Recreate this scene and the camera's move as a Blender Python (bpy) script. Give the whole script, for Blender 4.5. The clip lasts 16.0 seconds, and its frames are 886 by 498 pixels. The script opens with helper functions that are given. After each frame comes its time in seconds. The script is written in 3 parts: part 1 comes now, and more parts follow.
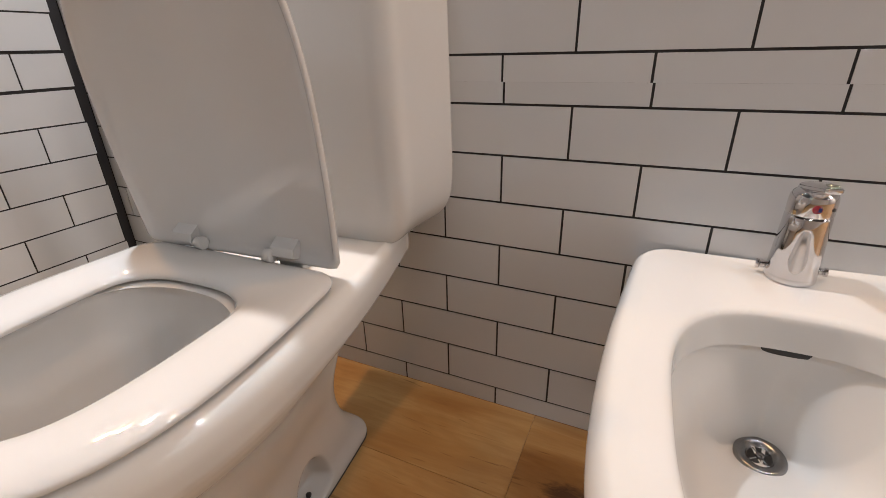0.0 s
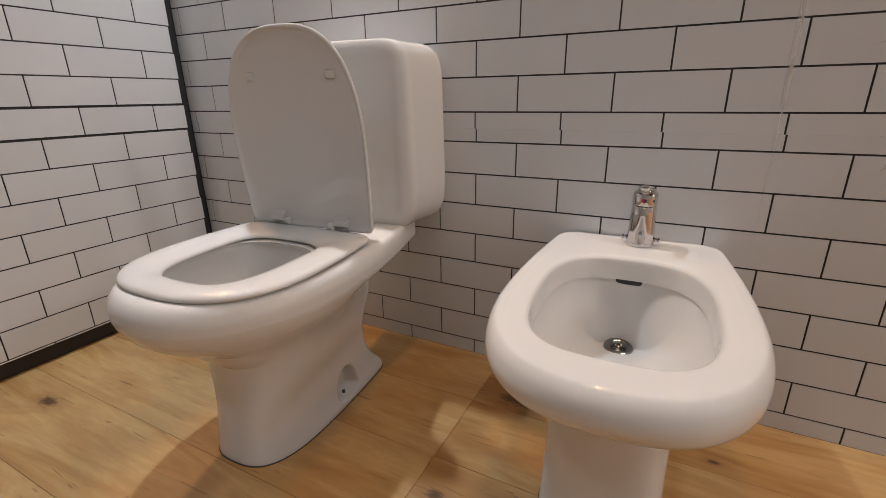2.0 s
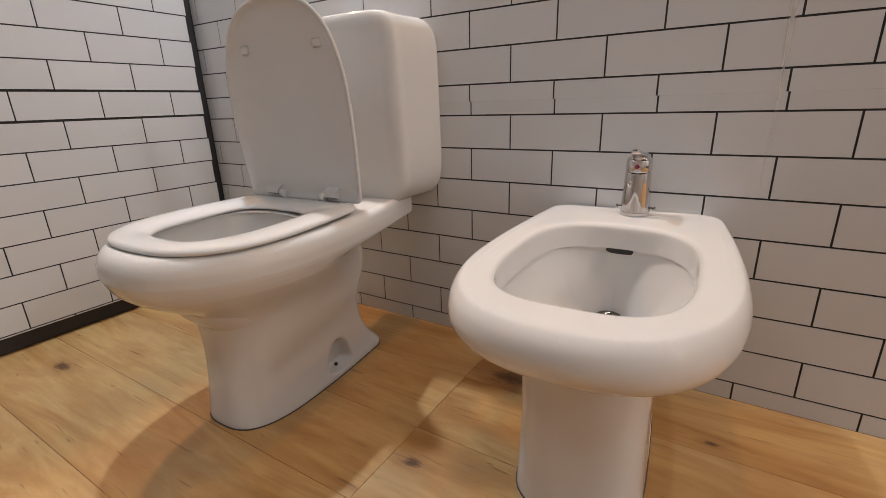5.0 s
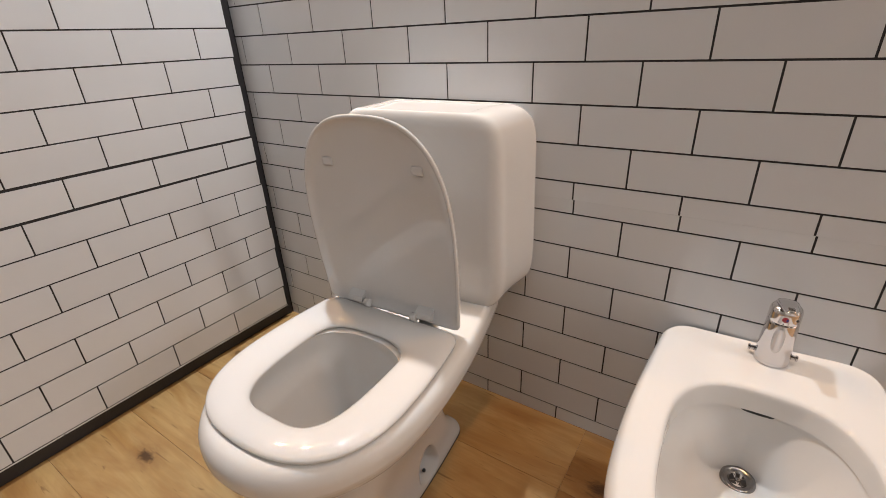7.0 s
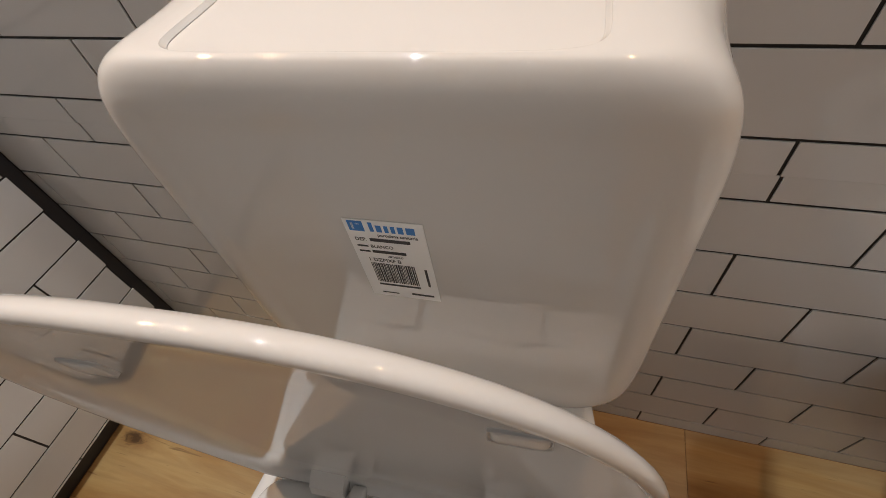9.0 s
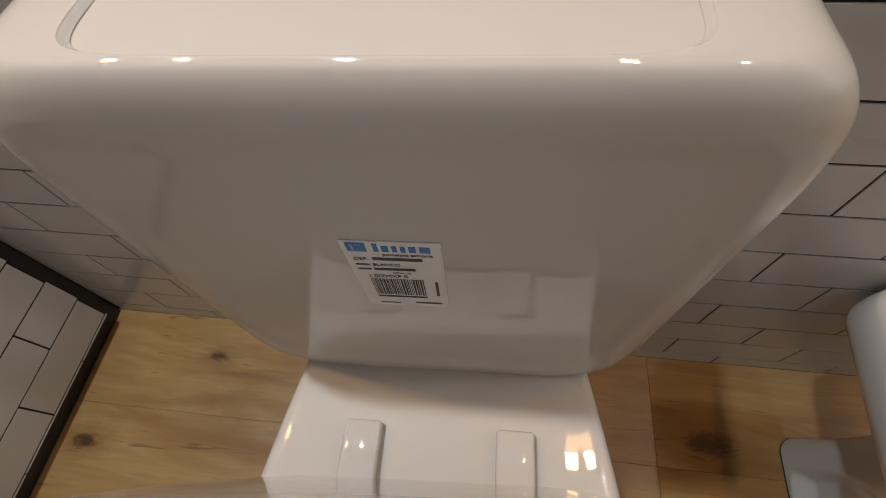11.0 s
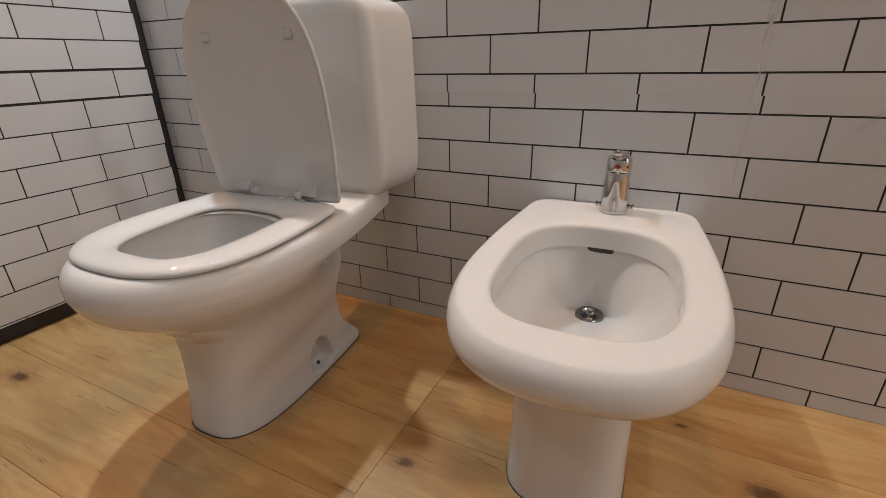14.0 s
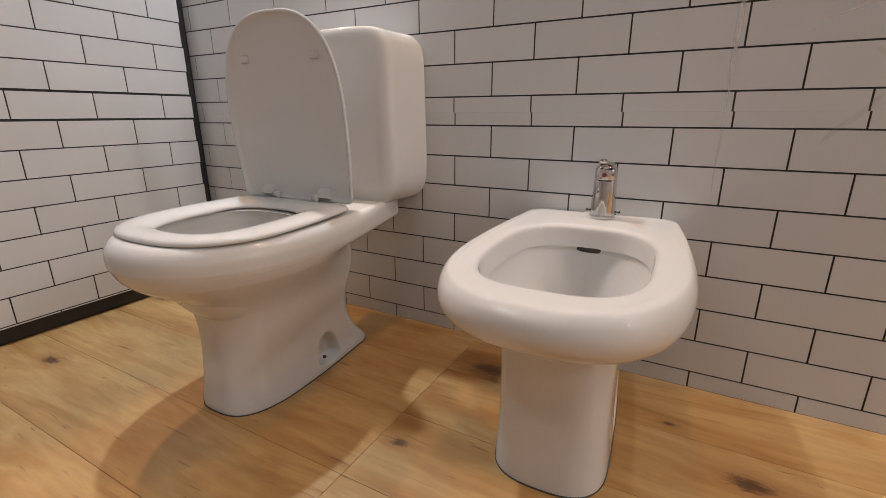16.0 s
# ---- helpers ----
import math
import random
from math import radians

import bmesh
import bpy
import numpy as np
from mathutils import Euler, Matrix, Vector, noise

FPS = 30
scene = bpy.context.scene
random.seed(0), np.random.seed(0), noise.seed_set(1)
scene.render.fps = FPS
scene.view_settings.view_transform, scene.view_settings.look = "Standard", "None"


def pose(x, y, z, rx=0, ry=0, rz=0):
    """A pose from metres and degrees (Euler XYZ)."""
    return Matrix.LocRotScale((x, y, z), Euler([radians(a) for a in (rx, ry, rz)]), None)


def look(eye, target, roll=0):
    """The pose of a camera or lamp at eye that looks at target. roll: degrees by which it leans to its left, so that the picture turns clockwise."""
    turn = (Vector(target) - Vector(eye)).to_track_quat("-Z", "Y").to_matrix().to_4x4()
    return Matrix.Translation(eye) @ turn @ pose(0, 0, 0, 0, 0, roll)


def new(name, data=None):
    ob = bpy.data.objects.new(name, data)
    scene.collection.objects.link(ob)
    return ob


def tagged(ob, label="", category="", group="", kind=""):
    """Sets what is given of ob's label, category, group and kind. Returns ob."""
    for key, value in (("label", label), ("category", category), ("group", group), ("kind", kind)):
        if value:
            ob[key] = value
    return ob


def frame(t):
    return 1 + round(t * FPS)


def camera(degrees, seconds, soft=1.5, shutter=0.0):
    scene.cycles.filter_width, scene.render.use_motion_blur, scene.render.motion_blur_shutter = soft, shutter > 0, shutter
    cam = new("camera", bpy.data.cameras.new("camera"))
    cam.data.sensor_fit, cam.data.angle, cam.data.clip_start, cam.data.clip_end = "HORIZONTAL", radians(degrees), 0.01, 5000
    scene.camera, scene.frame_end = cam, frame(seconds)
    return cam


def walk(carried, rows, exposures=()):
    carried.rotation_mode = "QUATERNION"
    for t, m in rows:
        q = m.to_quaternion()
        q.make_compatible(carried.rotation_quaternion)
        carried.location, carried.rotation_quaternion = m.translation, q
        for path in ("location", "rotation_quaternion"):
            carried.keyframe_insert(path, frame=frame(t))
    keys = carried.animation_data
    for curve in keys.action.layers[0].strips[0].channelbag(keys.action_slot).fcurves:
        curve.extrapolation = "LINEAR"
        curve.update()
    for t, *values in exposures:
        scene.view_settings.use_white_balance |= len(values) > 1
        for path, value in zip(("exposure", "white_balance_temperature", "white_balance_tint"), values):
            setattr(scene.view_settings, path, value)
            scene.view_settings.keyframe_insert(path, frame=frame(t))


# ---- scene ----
cam = camera(88.8, 16.0, soft=0.5)
# seconds, eye, yaw to the left, pitch up, roll
PATH = [
    (0, (0.211, -0.661, 0.642), 25.48, -24.10, -1.55),
    (0.5, (0.216, -0.681, 0.637), 25.86, -23.30, -1.39),
    (1, (0.241, -0.746, 0.625), 24.86, -22.28, -1.02),
    (1.1, (0.318, -0.863, 0.645), 26.40, -20.40, -1.07),
    (1.2, (0.379, -0.941, 0.664), 27.97, -18.60, -1.27),
    (1.5, (0.406, -0.982, 0.685), 27.83, -18.76, -1.07),
    (2, (0.425, -1.002, 0.665), 27.26, -18.62, -0.80),
    (2.5, (0.433, -1.014, 0.634), 26.79, -18.56, -0.79),
    (3, (0.451, -1.023, 0.600), 26.81, -18.33, -0.84),
    (3.5, (0.476, -1.019, 0.571), 27.53, -18.04, -1.11),
    (6, (0.517, -0.942, 0.665), 33.95, -18.91, -1.95),
    (6.5, (0.398, -0.941, 0.790), 33.73, -22.05, -1.99),
    (7, (0.267, -0.874, 0.906), 34.26, -25.10, -2.58),
    (7.5, (0.138, -0.682, 0.907), 35.09, -29.06, -4.62),
    (8, (0.026, -0.523, 0.897), 32.17, -34.80, -7.05),
    (8.2, (-0.023, -0.475, 0.892), 30.91, -37.70, -8.20),
    (10.5, (-0.245, -0.277, 0.877), 9.51, -63.52, -7.62),
    (11, (-0.230, -0.285, 0.880), 12.21, -60.31, -6.64),
    (11.5, (-0.122, -0.415, 0.905), 18.61, -53.60, -6.36),
    (12, (0.055, -0.594, 0.935), 24.39, -42.95, -5.92),
    (12.5, (0.180, -0.815, 0.891), 25.19, -33.91, -2.97),
    (13, (0.298, -0.880, 0.821), 25.43, -30.01, -1.27),
    (13.5, (0.401, -0.920, 0.736), 25.53, -25.69, -0.73),
    (14, (0.457, -0.963, 0.662), 26.45, -22.81, -1.20),
    (14.5, (0.503, -1.035, 0.643), 27.11, -19.61, -0.98),
    (15, (0.521, -1.040, 0.628), 27.15, -18.54, -0.64),
    (15.5, (0.526, -1.035, 0.604), 27.77, -17.49, -0.31),
    (16, (0.537, -1.045, 0.590), 28.69, -16.60, -0.14),
]


def aim(eye, yaw, pitch, roll):
    y, p = radians(yaw), radians(pitch)
    ahead = Vector((-math.sin(y) * math.cos(p), math.cos(y) * math.cos(p), math.sin(p)))
    return look(eye, Vector(eye) + ahead, roll)


walk(cam, [(t, aim(eye, yaw, pitch, roll)) for t, eye, yaw, pitch, roll in PATH], exposures=[(0.0, 0.50, 6800, 10), (1.0, 0.42, 6800, 10), (1.4, 0.24, 6750, 10), (2.5, 0.26, 6750, 10), (3.5, 0.34, 6750, 10), (6.0, 0.40, 6750, 10), (7.0, 0.47, 6950, 10), (7.5, 0.21, 7050, 10), (8.0, -0.01, 7200, 10), (10.5, -0.46, 7300, 10), (11.0, -0.61, 7300, 10), (11.5, -0.31, 6550, 10), (12.0, -0.31, 6550, 10), (12.5, -0.11, 6550, 10), (13.5, 0.15, 6800, 10), (14.5, 0.17, 6800, 10), (15.2, 0.19, 6800, 10), (16.0, 0.36, 6750, 10)])

# ---------------------------------------------------------------- light
world = bpy.data.worlds.new("showroom_air")
scene.world = world
world.use_nodes = True
world.node_tree.nodes["Background"].inputs[0].default_value = (0.9, 0.9, 1.0, 1)
world.node_tree.nodes["Background"].inputs[1].default_value = 0.01

WARM, COOL = (1.0, 0.59, 0.29), (0.74, 0.86, 1.0)


def spot(x, y, z, colour, watts, size=0.075, spread=150):
    data = bpy.data.lights.new("spot_lamp", "AREA")
    data.shape, data.size, data.energy, data.color, data.spread = "SQUARE", size, watts, colour, radians(spread)
    ob = new("spot_lamp", data)
    ob.location = (x, y, z)
    return ob


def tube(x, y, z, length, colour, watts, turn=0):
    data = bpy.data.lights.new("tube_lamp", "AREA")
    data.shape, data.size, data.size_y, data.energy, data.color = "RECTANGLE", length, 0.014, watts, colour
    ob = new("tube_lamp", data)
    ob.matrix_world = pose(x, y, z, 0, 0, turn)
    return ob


# a row of square downlights close above the tiled wall, its last two added; paired tubes further out in the showroom
for x, y, z, colour, watts, spread in (
    (-1.70, -0.04, 2.30, WARM, 10.5, 150), (-1.36, -0.04, 2.30, WARM, 11.5, 150), (-0.74, -0.04, 2.30, COOL, 13.0, 120),
    (0.26, -0.04, 2.30, WARM, 3.9, 150), (0.86, -0.04, 2.30, COOL, 3.6, 150), (1.26, -0.04, 2.30, WARM, 2.9, 150),
    # two unseen downlights added past the row to brighten the toilet's right flank
    (2.05, -0.04, 2.30, COOL, 5.0, 150), (2.65, -0.04, 2.30, WARM, 8.0, 150),
):
    spot(x, y, z, colour, watts, 0.07, spread)
for x, y, length, watts in (
    (-2.65, -1.90, 0.6, 3.0), (-2.2, -2.04, 0.6, 3.0), (-0.85, -2.00, 0.45, 2.2), (-0.50, -2.15, 0.45, 2.2), (-0.15, -2.30, 0.45, 2.2),
    (0.62, -1.80, 0.6, 0.9), (0.56, -1.95, 0.6, 0.9), (0.50, -2.10, 0.6, 0.9), (0.44, -2.25, 0.6, 0.9),
):
    tube(x, y, 2.7, length, (0.88, 0.93, 1.0), watts)
# added fill with no known source: paired tubes far right, brightening flanks and side panel
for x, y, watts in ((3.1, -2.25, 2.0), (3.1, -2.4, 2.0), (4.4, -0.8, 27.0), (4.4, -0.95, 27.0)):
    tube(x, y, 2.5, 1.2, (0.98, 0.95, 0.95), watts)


# ---------------------------------------------------------------- materials
class Mat:
    """A node material with short calls for the usual nodes."""

    def __init__(self, name, colour=(0.8, 0.8, 0.8), rough=0.4, metal=0.0):
        self.m = bpy.data.materials.new(name)
        self.m.use_nodes = True
        self.t = self.m.node_tree
        self.b = self.t.nodes["Principled BSDF"]
        self.set("Base Color", (*colour, 1))
        self.set("Roughness", rough)
        self.set("Metallic", metal)

    def set(self, socket, value):
        if hasattr(value, "is_output"):
            self.t.links.new(value, self.b.inputs[socket])
        else:
            self.b.inputs[socket].default_value = value

    def node(self, kind, **inputs):
        n = self.t.nodes.new(kind)
        for key, value in inputs.items():
            key = key.replace("_", " ")
            if hasattr(value, "is_output"):
                self.t.links.new(value, n.inputs[key])
            else:
                n.inputs[key].default_value = value
        return n

    def place(self, scale=(1, 1, 1), shift=None):
        c = self.t.nodes.new("ShaderNodeTexCoord").outputs["Object"]
        n = self.node("ShaderNodeMapping", Vector=c, Scale=scale)
        if shift is not None:
            self.t.links.new(shift, n.inputs["Location"])
        return n.outputs["Vector"]

    def noise(self, scale, detail=3.0, vector=None, rough=0.5, distort=0.0):
        n = self.node("ShaderNodeTexNoise", Scale=scale, Detail=detail, Roughness=rough, Distortion=distort)
        self.t.links.new(vector if vector is not None else self.place(), n.inputs["Vector"])
        return n.outputs["Fac"]

    def ramp(self, fac, stops):
        n = self.node("ShaderNodeValToRGB", Fac=fac)
        e = n.color_ramp.elements
        while len(e) < len(stops):
            e.new(0.5)
        for k, (at, colour) in zip(e, stops):
            k.position, k.color = at, (*colour, 1)
        return n.outputs["Color"]

    def span(self, value, a, b, c, d):
        n = self.node("ShaderNodeMapRange", Value=value)
        for i, v in enumerate((a, b, c, d)):
            n.inputs[i + 1].default_value = v
        return n.outputs["Result"]

    def mix(self, fac, a, b, kind="MIX"):
        n = self.t.nodes.new("ShaderNodeMix")
        n.data_type, n.blend_type = "RGBA", kind
        for i, v in ((0, fac), (6, a), (7, b)):
            if hasattr(v, "is_output"):
                self.t.links.new(v, n.inputs[i])
            else:
                n.inputs[i].default_value = v if i == 0 else (*v, 1)
        return n.outputs[2]

    def bump(self, height, strength=0.1, distance=0.001):
        self.set("Normal", self.node("ShaderNodeBump", Height=height, Strength=strength, Distance=distance).outputs["Normal"])


def ceramic(name, colour, rough):
    m = Mat(name, colour, rough)
    n = m.noise(9, 4)
    m.set("Base Color", m.mix(n, tuple(c * 0.965 for c in colour), tuple(min(1, c * 1.02) for c in colour)))
    m.set("Roughness", m.span(m.noise(35, 3), 0.3, 0.7, rough * 0.8, rough * 1.35))
    m.bump(m.noise(9, 1), 0.025, 0.001)
    m.set("Specular IOR Level", 0.55)
    return m.m


def tile_finish():
    m = Mat("glossy_white_tile", (0.74, 0.73, 0.72), 0.22)
    own = m.t.nodes.new("ShaderNodeObjectInfo").outputs["Random"]
    grey = m.span(own, 0, 1, 0.955, 1.0)
    cloud = m.mix(m.noise(5, 4), (0.584, 0.594, 0.609), (0.634, 0.644, 0.660))
    tint = m.node("ShaderNodeCombineColor", Red=grey, Green=grey, Blue=grey).outputs["Color"]
    m.set("Base Color", m.mix(1.0, cloud, tint, "MULTIPLY"))
    m.set("Roughness", m.span(m.noise(28, 4), 0.3, 0.75, 0.035, 0.075))
    m.bump(m.noise(12, 1), 0.03, 0.001)
    return m.m


KNOTS = ((-0.813, -0.631, 0.020), (-0.760, -0.079, 0.014), (-0.965, -0.261, 0.018), (0.123, -0.462, 0.014), (0.690, -0.270, 0.026), (0.170, -0.148, 0.030), (0.564, -0.162, 0.008))


def wood_plank():
    m = Mat("oak_look_plank", (0.5, 0.33, 0.18), 0.36)
    own = m.t.nodes.new("ShaderNodeObjectInfo").outputs["Random"]
    jump = m.node("ShaderNodeCombineXYZ", X=m.span(own, 0, 1, 0, 40), Y=m.span(own, 0, 1, 0, 17)).outputs["Vector"]
    broad = m.noise(1.0, 5, m.place((1.5, 8.5, 1), jump), 0.55, 1.6)
    grain = m.noise(1.0, 7, m.place((5, 85, 1), jump), 0.62, 0.7)
    blot = m.noise(1.0, 4, m.place((3.2, 11, 1), jump), 0.55, 1.0)
    colour = m.ramp(broad, [(0.28, (0.258, 0.112, 0.033)), (0.42, (0.386, 0.204, 0.068)), (0.57, (0.478, 0.296, 0.121)), (0.72, (0.359, 0.182, 0.057))])
    colour = m.mix(m.span(grain, 0.42, 0.72, 0.0, 0.38), colour, (0.285, 0.152, 0.061))
    colour = m.mix(m.span(blot, 0.50, 0.70, 0.0, 0.70), colour, (0.331, 0.161, 0.053))
    grey = m.noise(1.0, 4, m.place((1.1, 6, 1), jump), 0.5, 0.8)
    colour = m.mix(m.span(grey, 0.55, 0.75, 0.0, 0.45), colour, (0.331, 0.230, 0.120))
    dash = m.noise(1.0, 2, m.place((9, 95, 1), jump), 0.5, 1.0)
    colour = m.mix(m.span(dash, 0.66, 0.74, 0.0, 0.7), colour, (0.147, 0.064, 0.022))
    where = m.t.nodes.new("ShaderNodeTexCoord").outputs["Object"]
    wob = m.noise(55, 4, m.place((0.6, 1.6, 1)), 0.6, 1.5)
    for kx, ky, size in KNOTS:
        d = m.node("ShaderNodeVectorMath").outputs[0].node
        d.operation = "SUBTRACT"
        m.t.links.new(where, d.inputs[0])
        d.inputs[1].default_value = (kx, ky, 0)
        sc = m.t.nodes.new("ShaderNodeVectorMath")
        sc.operation = "MULTIPLY"
        m.t.links.new(d.outputs[0], sc.inputs[0])
        sc.inputs[1].default_value = (0.75 / size, 1.5 / size, 0)
        ln = m.t.nodes.new("ShaderNodeVectorMath")
        ln.operation = "LENGTH"
        m.t.links.new(sc.outputs[0], ln.inputs[0])
        add = m.t.nodes.new("ShaderNodeMath")
        add.operation = "ADD"
        m.t.links.new(ln.outputs["Value"], add.inputs[0])
        m.t.links.new(m.span(wob, 0.2, 0.8, -0.6, 0.6), add.inputs[1])
        colour = m.mix(m.span(add.outputs[0], 0.8, 3.0, 0.60, 0.0), colour, (0.230, 0.101, 0.031))
        colour = m.mix(m.span(add.outputs[0], 0.45, 1.25, 0.92, 0.0), colour, (0.069, 0.031, 0.013))
    m.set("Base Color", colour)
    m.set("Roughness", m.span(grain, 0.3, 0.7, 0.30, 0.46))
    m.bump(grain, 0.12, 0.0008)
    return m.m


def plain(name, colour, rough, metal=0.0, speck=0.06, scale=30):
    m = Mat(name, colour, rough, metal)
    m.set("Base Color", m.mix(m.noise(scale, 4), tuple(c * (1 - speck) for c in colour), tuple(min(1, c * (1 + speck)) for c in colour)))
    m.set("Roughness", m.span(m.noise(scale * 1.7, 3), 0.3, 0.7, rough * 0.85, rough * 1.2))
    return m.m


PORCELAIN = ceramic("white_vitreous_china", (0.610, 0.601, 0.588), 0.016)
PLASTIC = ceramic("white_gloss_plastic", (0.585, 0.579, 0.572), 0.025)
TILE = tile_finish()
WOOD = wood_plank()
GROUT = plain("black_grout", (0.010, 0.0095, 0.010), 0.6)
SEAM = plain("brown_plank_seam", (0.20, 0.10, 0.045), 0.7)
BLACK = plain("black_metal_profile", (0.018, 0.017, 0.019), 0.42)
PAINT = plain("light_grey_paint", (0.50, 0.475, 0.455), 0.6, 0, 0.03, 4)
DARKPAINT = plain("dark_ceiling_paint", (0.065, 0.058, 0.055), 0.7, 0, 0.05, 4)
CHROME = plain("chrome", (0.64, 0.63, 0.64), 0.05, 1.0, 0.02, 60)
STEEL = plain("brushed_steel", (0.27, 0.27, 0.275), 0.22, 1.0, 0.05, 80)
DARK = plain("dark_hole", (0.02, 0.02, 0.022), 0.5)
RUBBER = plain("pale_rubber_pad", (0.60, 0.60, 0.60), 0.4)
PAPER = plain("white_sticker_paper", (0.82, 0.83, 0.83), 0.35, 0, 0.02, 200)
BLUE = plain("blue_print", (0.03, 0.20, 0.55), 0.4)
INK = plain("black_print", (0.03, 0.03, 0.035), 0.5)
RED = plain("red_mark", (0.28, 0.02, 0.035), 0.3)
NAVY = plain("blue_mark", (0.02, 0.03, 0.16), 0.3)
CAULK = plain("dark_silicone_joint", (0.05, 0.042, 0.038), 0.6)


# ---------------------------------------------------------------- mesh helpers
def mesh_of(bm, name, material, smooth=True):
    bmesh.ops.recalc_face_normals(bm, faces=bm.faces[:])
    me = bpy.data.meshes.new(name)
    bm.to_mesh(me)
    bm.free()
    me.materials.append(material)
    if smooth:
        me.polygons.foreach_set("use_smooth", [True] * len(me.polygons))
    return me


def thing(name, label, category, at=(0, 0, 0), group="", kind=""):
    ob = new(name)
    ob.empty_display_size = 0.05
    ob.location = at
    return tagged(ob, label, category, group, kind)


def part(name, bm, material, parent, label="", smooth=True, m=None):
    ob = new(name, mesh_of(bm, name, material, smooth))
    ob.parent = parent
    if m is not None:
        ob.matrix_basis = m
    return tagged(ob, label)


def box(x0, x1, y0, y1, z0, z1, bevel=0.0, seg=2):
    bm = bmesh.new()
    bmesh.ops.create_cube(bm, size=1)
    for v in bm.verts:
        v.co = ((x0 + x1) / 2 + v.co.x * (x1 - x0), (y0 + y1) / 2 + v.co.y * (y1 - y0), (z0 + z1) / 2 + v.co.z * (z1 - z0))
    if bevel:
        bmesh.ops.bevel(bm, geom=bm.edges[:], offset=bevel, segments=seg, affect="EDGES", profile=0.5)
    return bm


def structure(name, bm, material, label, category):
    ob = new(name, mesh_of(bm, name, material, False))
    return tagged(ob, label, category, kind="structure")


def catmull(keys, steps):
    """Smooth rows between the key rows."""
    k = np.array(keys, float)
    k = np.vstack([2 * k[0] - k[1], k, 2 * k[-1] - k[-2]])
    out = []
    for i in range(1, len(k) - 2):
        a, b, c, d = k[i - 1:i + 3]
        for s in range(steps):
            t = s / steps
            out.append(0.5 * (2 * b + (c - a) * t + (2 * a - 5 * b + 4 * c - d) * t * t + (3 * b - a - 3 * c + d) * t ** 3))
    out.append(k[-2])
    return out


def outline(count, yb, wb, rb, ym, wm, yf, n):
    """A plan outline, mirrored in x: straight back with round corners, widening sides, a super-elliptic front."""
    pts = [(0.0, yb)]
    if rb < 0:  # a super-elliptic back of exponent -rb
        for i in range(1, 41):
            a = math.pi / 2 * i / 40
            pts.append((wm * math.sin(a) ** (-2 / rb), ym + (yb - ym) * max(0, math.cos(a)) ** (-2 / rb)))
    else:
        rb = max(0.002, min(rb, wb * 0.95))
        for i in range(9):
            a = math.pi / 2 * i / 8
            pts.append((wb - rb + rb * math.sin(a), yb - rb + rb * math.cos(a)))
        y0 = yb - rb
        for i in range(1, 25):
            t = i / 24
            pts.append((wb + (wm - wb) * math.sin(t * math.pi / 2), y0 + (ym - y0) * t))
    for i in range(1, 41):
        a = math.pi / 2 * i / 40
        pts.append((wm * max(0, math.cos(a)) ** (2 / n), ym - (ym - yf) * math.sin(a) ** (2 / n)))
    p = np.array(pts)
    s = np.r_[0, np.cumsum(np.hypot(*np.diff(p, axis=0).T))]
    half = count // 2
    q = np.linspace(0, s[-1], half + 1)
    right = np.stack([np.interp(q, s, p[:, 0]), np.interp(q, s, p[:, 1])], 1)
    return np.vstack([right, right[-2:0:-1] * (-1, 1)])


def loft(rings, caps=(True, True), closed=False):
    """Rings of equal length, each an array of x, y, z."""
    bm = bmesh.new()
    rows = [[bm.verts.new(p) for p in ring] for ring in rings]
    pairs = list(zip(rows, rows[1:])) + ([(rows[-1], rows[0])] if closed else [])
    for a, b in pairs:
        for i in range(len(a)):
            j = (i + 1) % len(a)
            bm.faces.new((a[i], a[j], b[j], b[i]))
    for cap, row in zip(caps, (rows[0], rows[-1])):
        if cap and not closed:
            mid = bm.verts.new(sum((v.co for v in row), Vector()) / len(row))
            for i in range(len(row)):
                bm.faces.new((row[i], row[(i + 1) % len(row)], mid))
    return bm


def vessel(keys, steps=6, count=160, caps=(True, True), ease=None):
    """Outlines stacked by height. ease: first and last key between which the rings are evened out."""
    rows = []
    for z, *o in keys:
        xy = outline(count, *o)
        rows.append(np.column_stack([xy, np.full(len(xy), z)]).ravel())
    made = np.array(catmull(rows, steps))
    if ease:
        at = np.arange(len(made)) / steps
        hold = np.clip(np.minimum(at - ease[0], ease[1] - at), 0, 1)[1:-1, None]
        for _ in range(110):
            made[1:-1] += hold * 0.25 * (made[:-2] + made[2:] - 2 * made[1:-1])
    return loft([r.reshape(-1, 3) for r in made], caps)


def lathe(profile, count=40, steps=1):
    rows = catmull(profile, steps) if steps > 1 else profile
    rings = []
    a = np.linspace(0, 2 * math.pi, count, endpoint=False)
    for r, z in rows:
        r = max(r, 1e-4)
        rings.append(np.column_stack([r * np.cos(a), r * np.sin(a), np.full(count, z)]))
    return loft(rings)


def blade(rows, count=28):
    """Rounded sections along y: place, height, half width, half thickness."""
    a = np.linspace(0, 2 * math.pi, count, endpoint=False)
    rings = []
    for y, z, w, h in catmull(rows, 5):
        c, q = np.cos(a), np.sin(a)
        rings.append(np.column_stack([w * np.sign(c) * np.abs(c) ** 0.7, np.full(count, y), z + h * np.sign(q) * np.abs(q) ** 0.8]))
    return loft(rings)


# ---------------------------------------------------------------- the place: floor, walls, ceiling
H, C = 0.075, 0.0986          # height of a tile row, half a tile's length
LINE0 = 0.563                 # a joint height on the back wall
STEP = -0.0077                # the upper sheet sits this much lower
XL = -1.0005                  # face of the left panel
JOINT = 0.0034

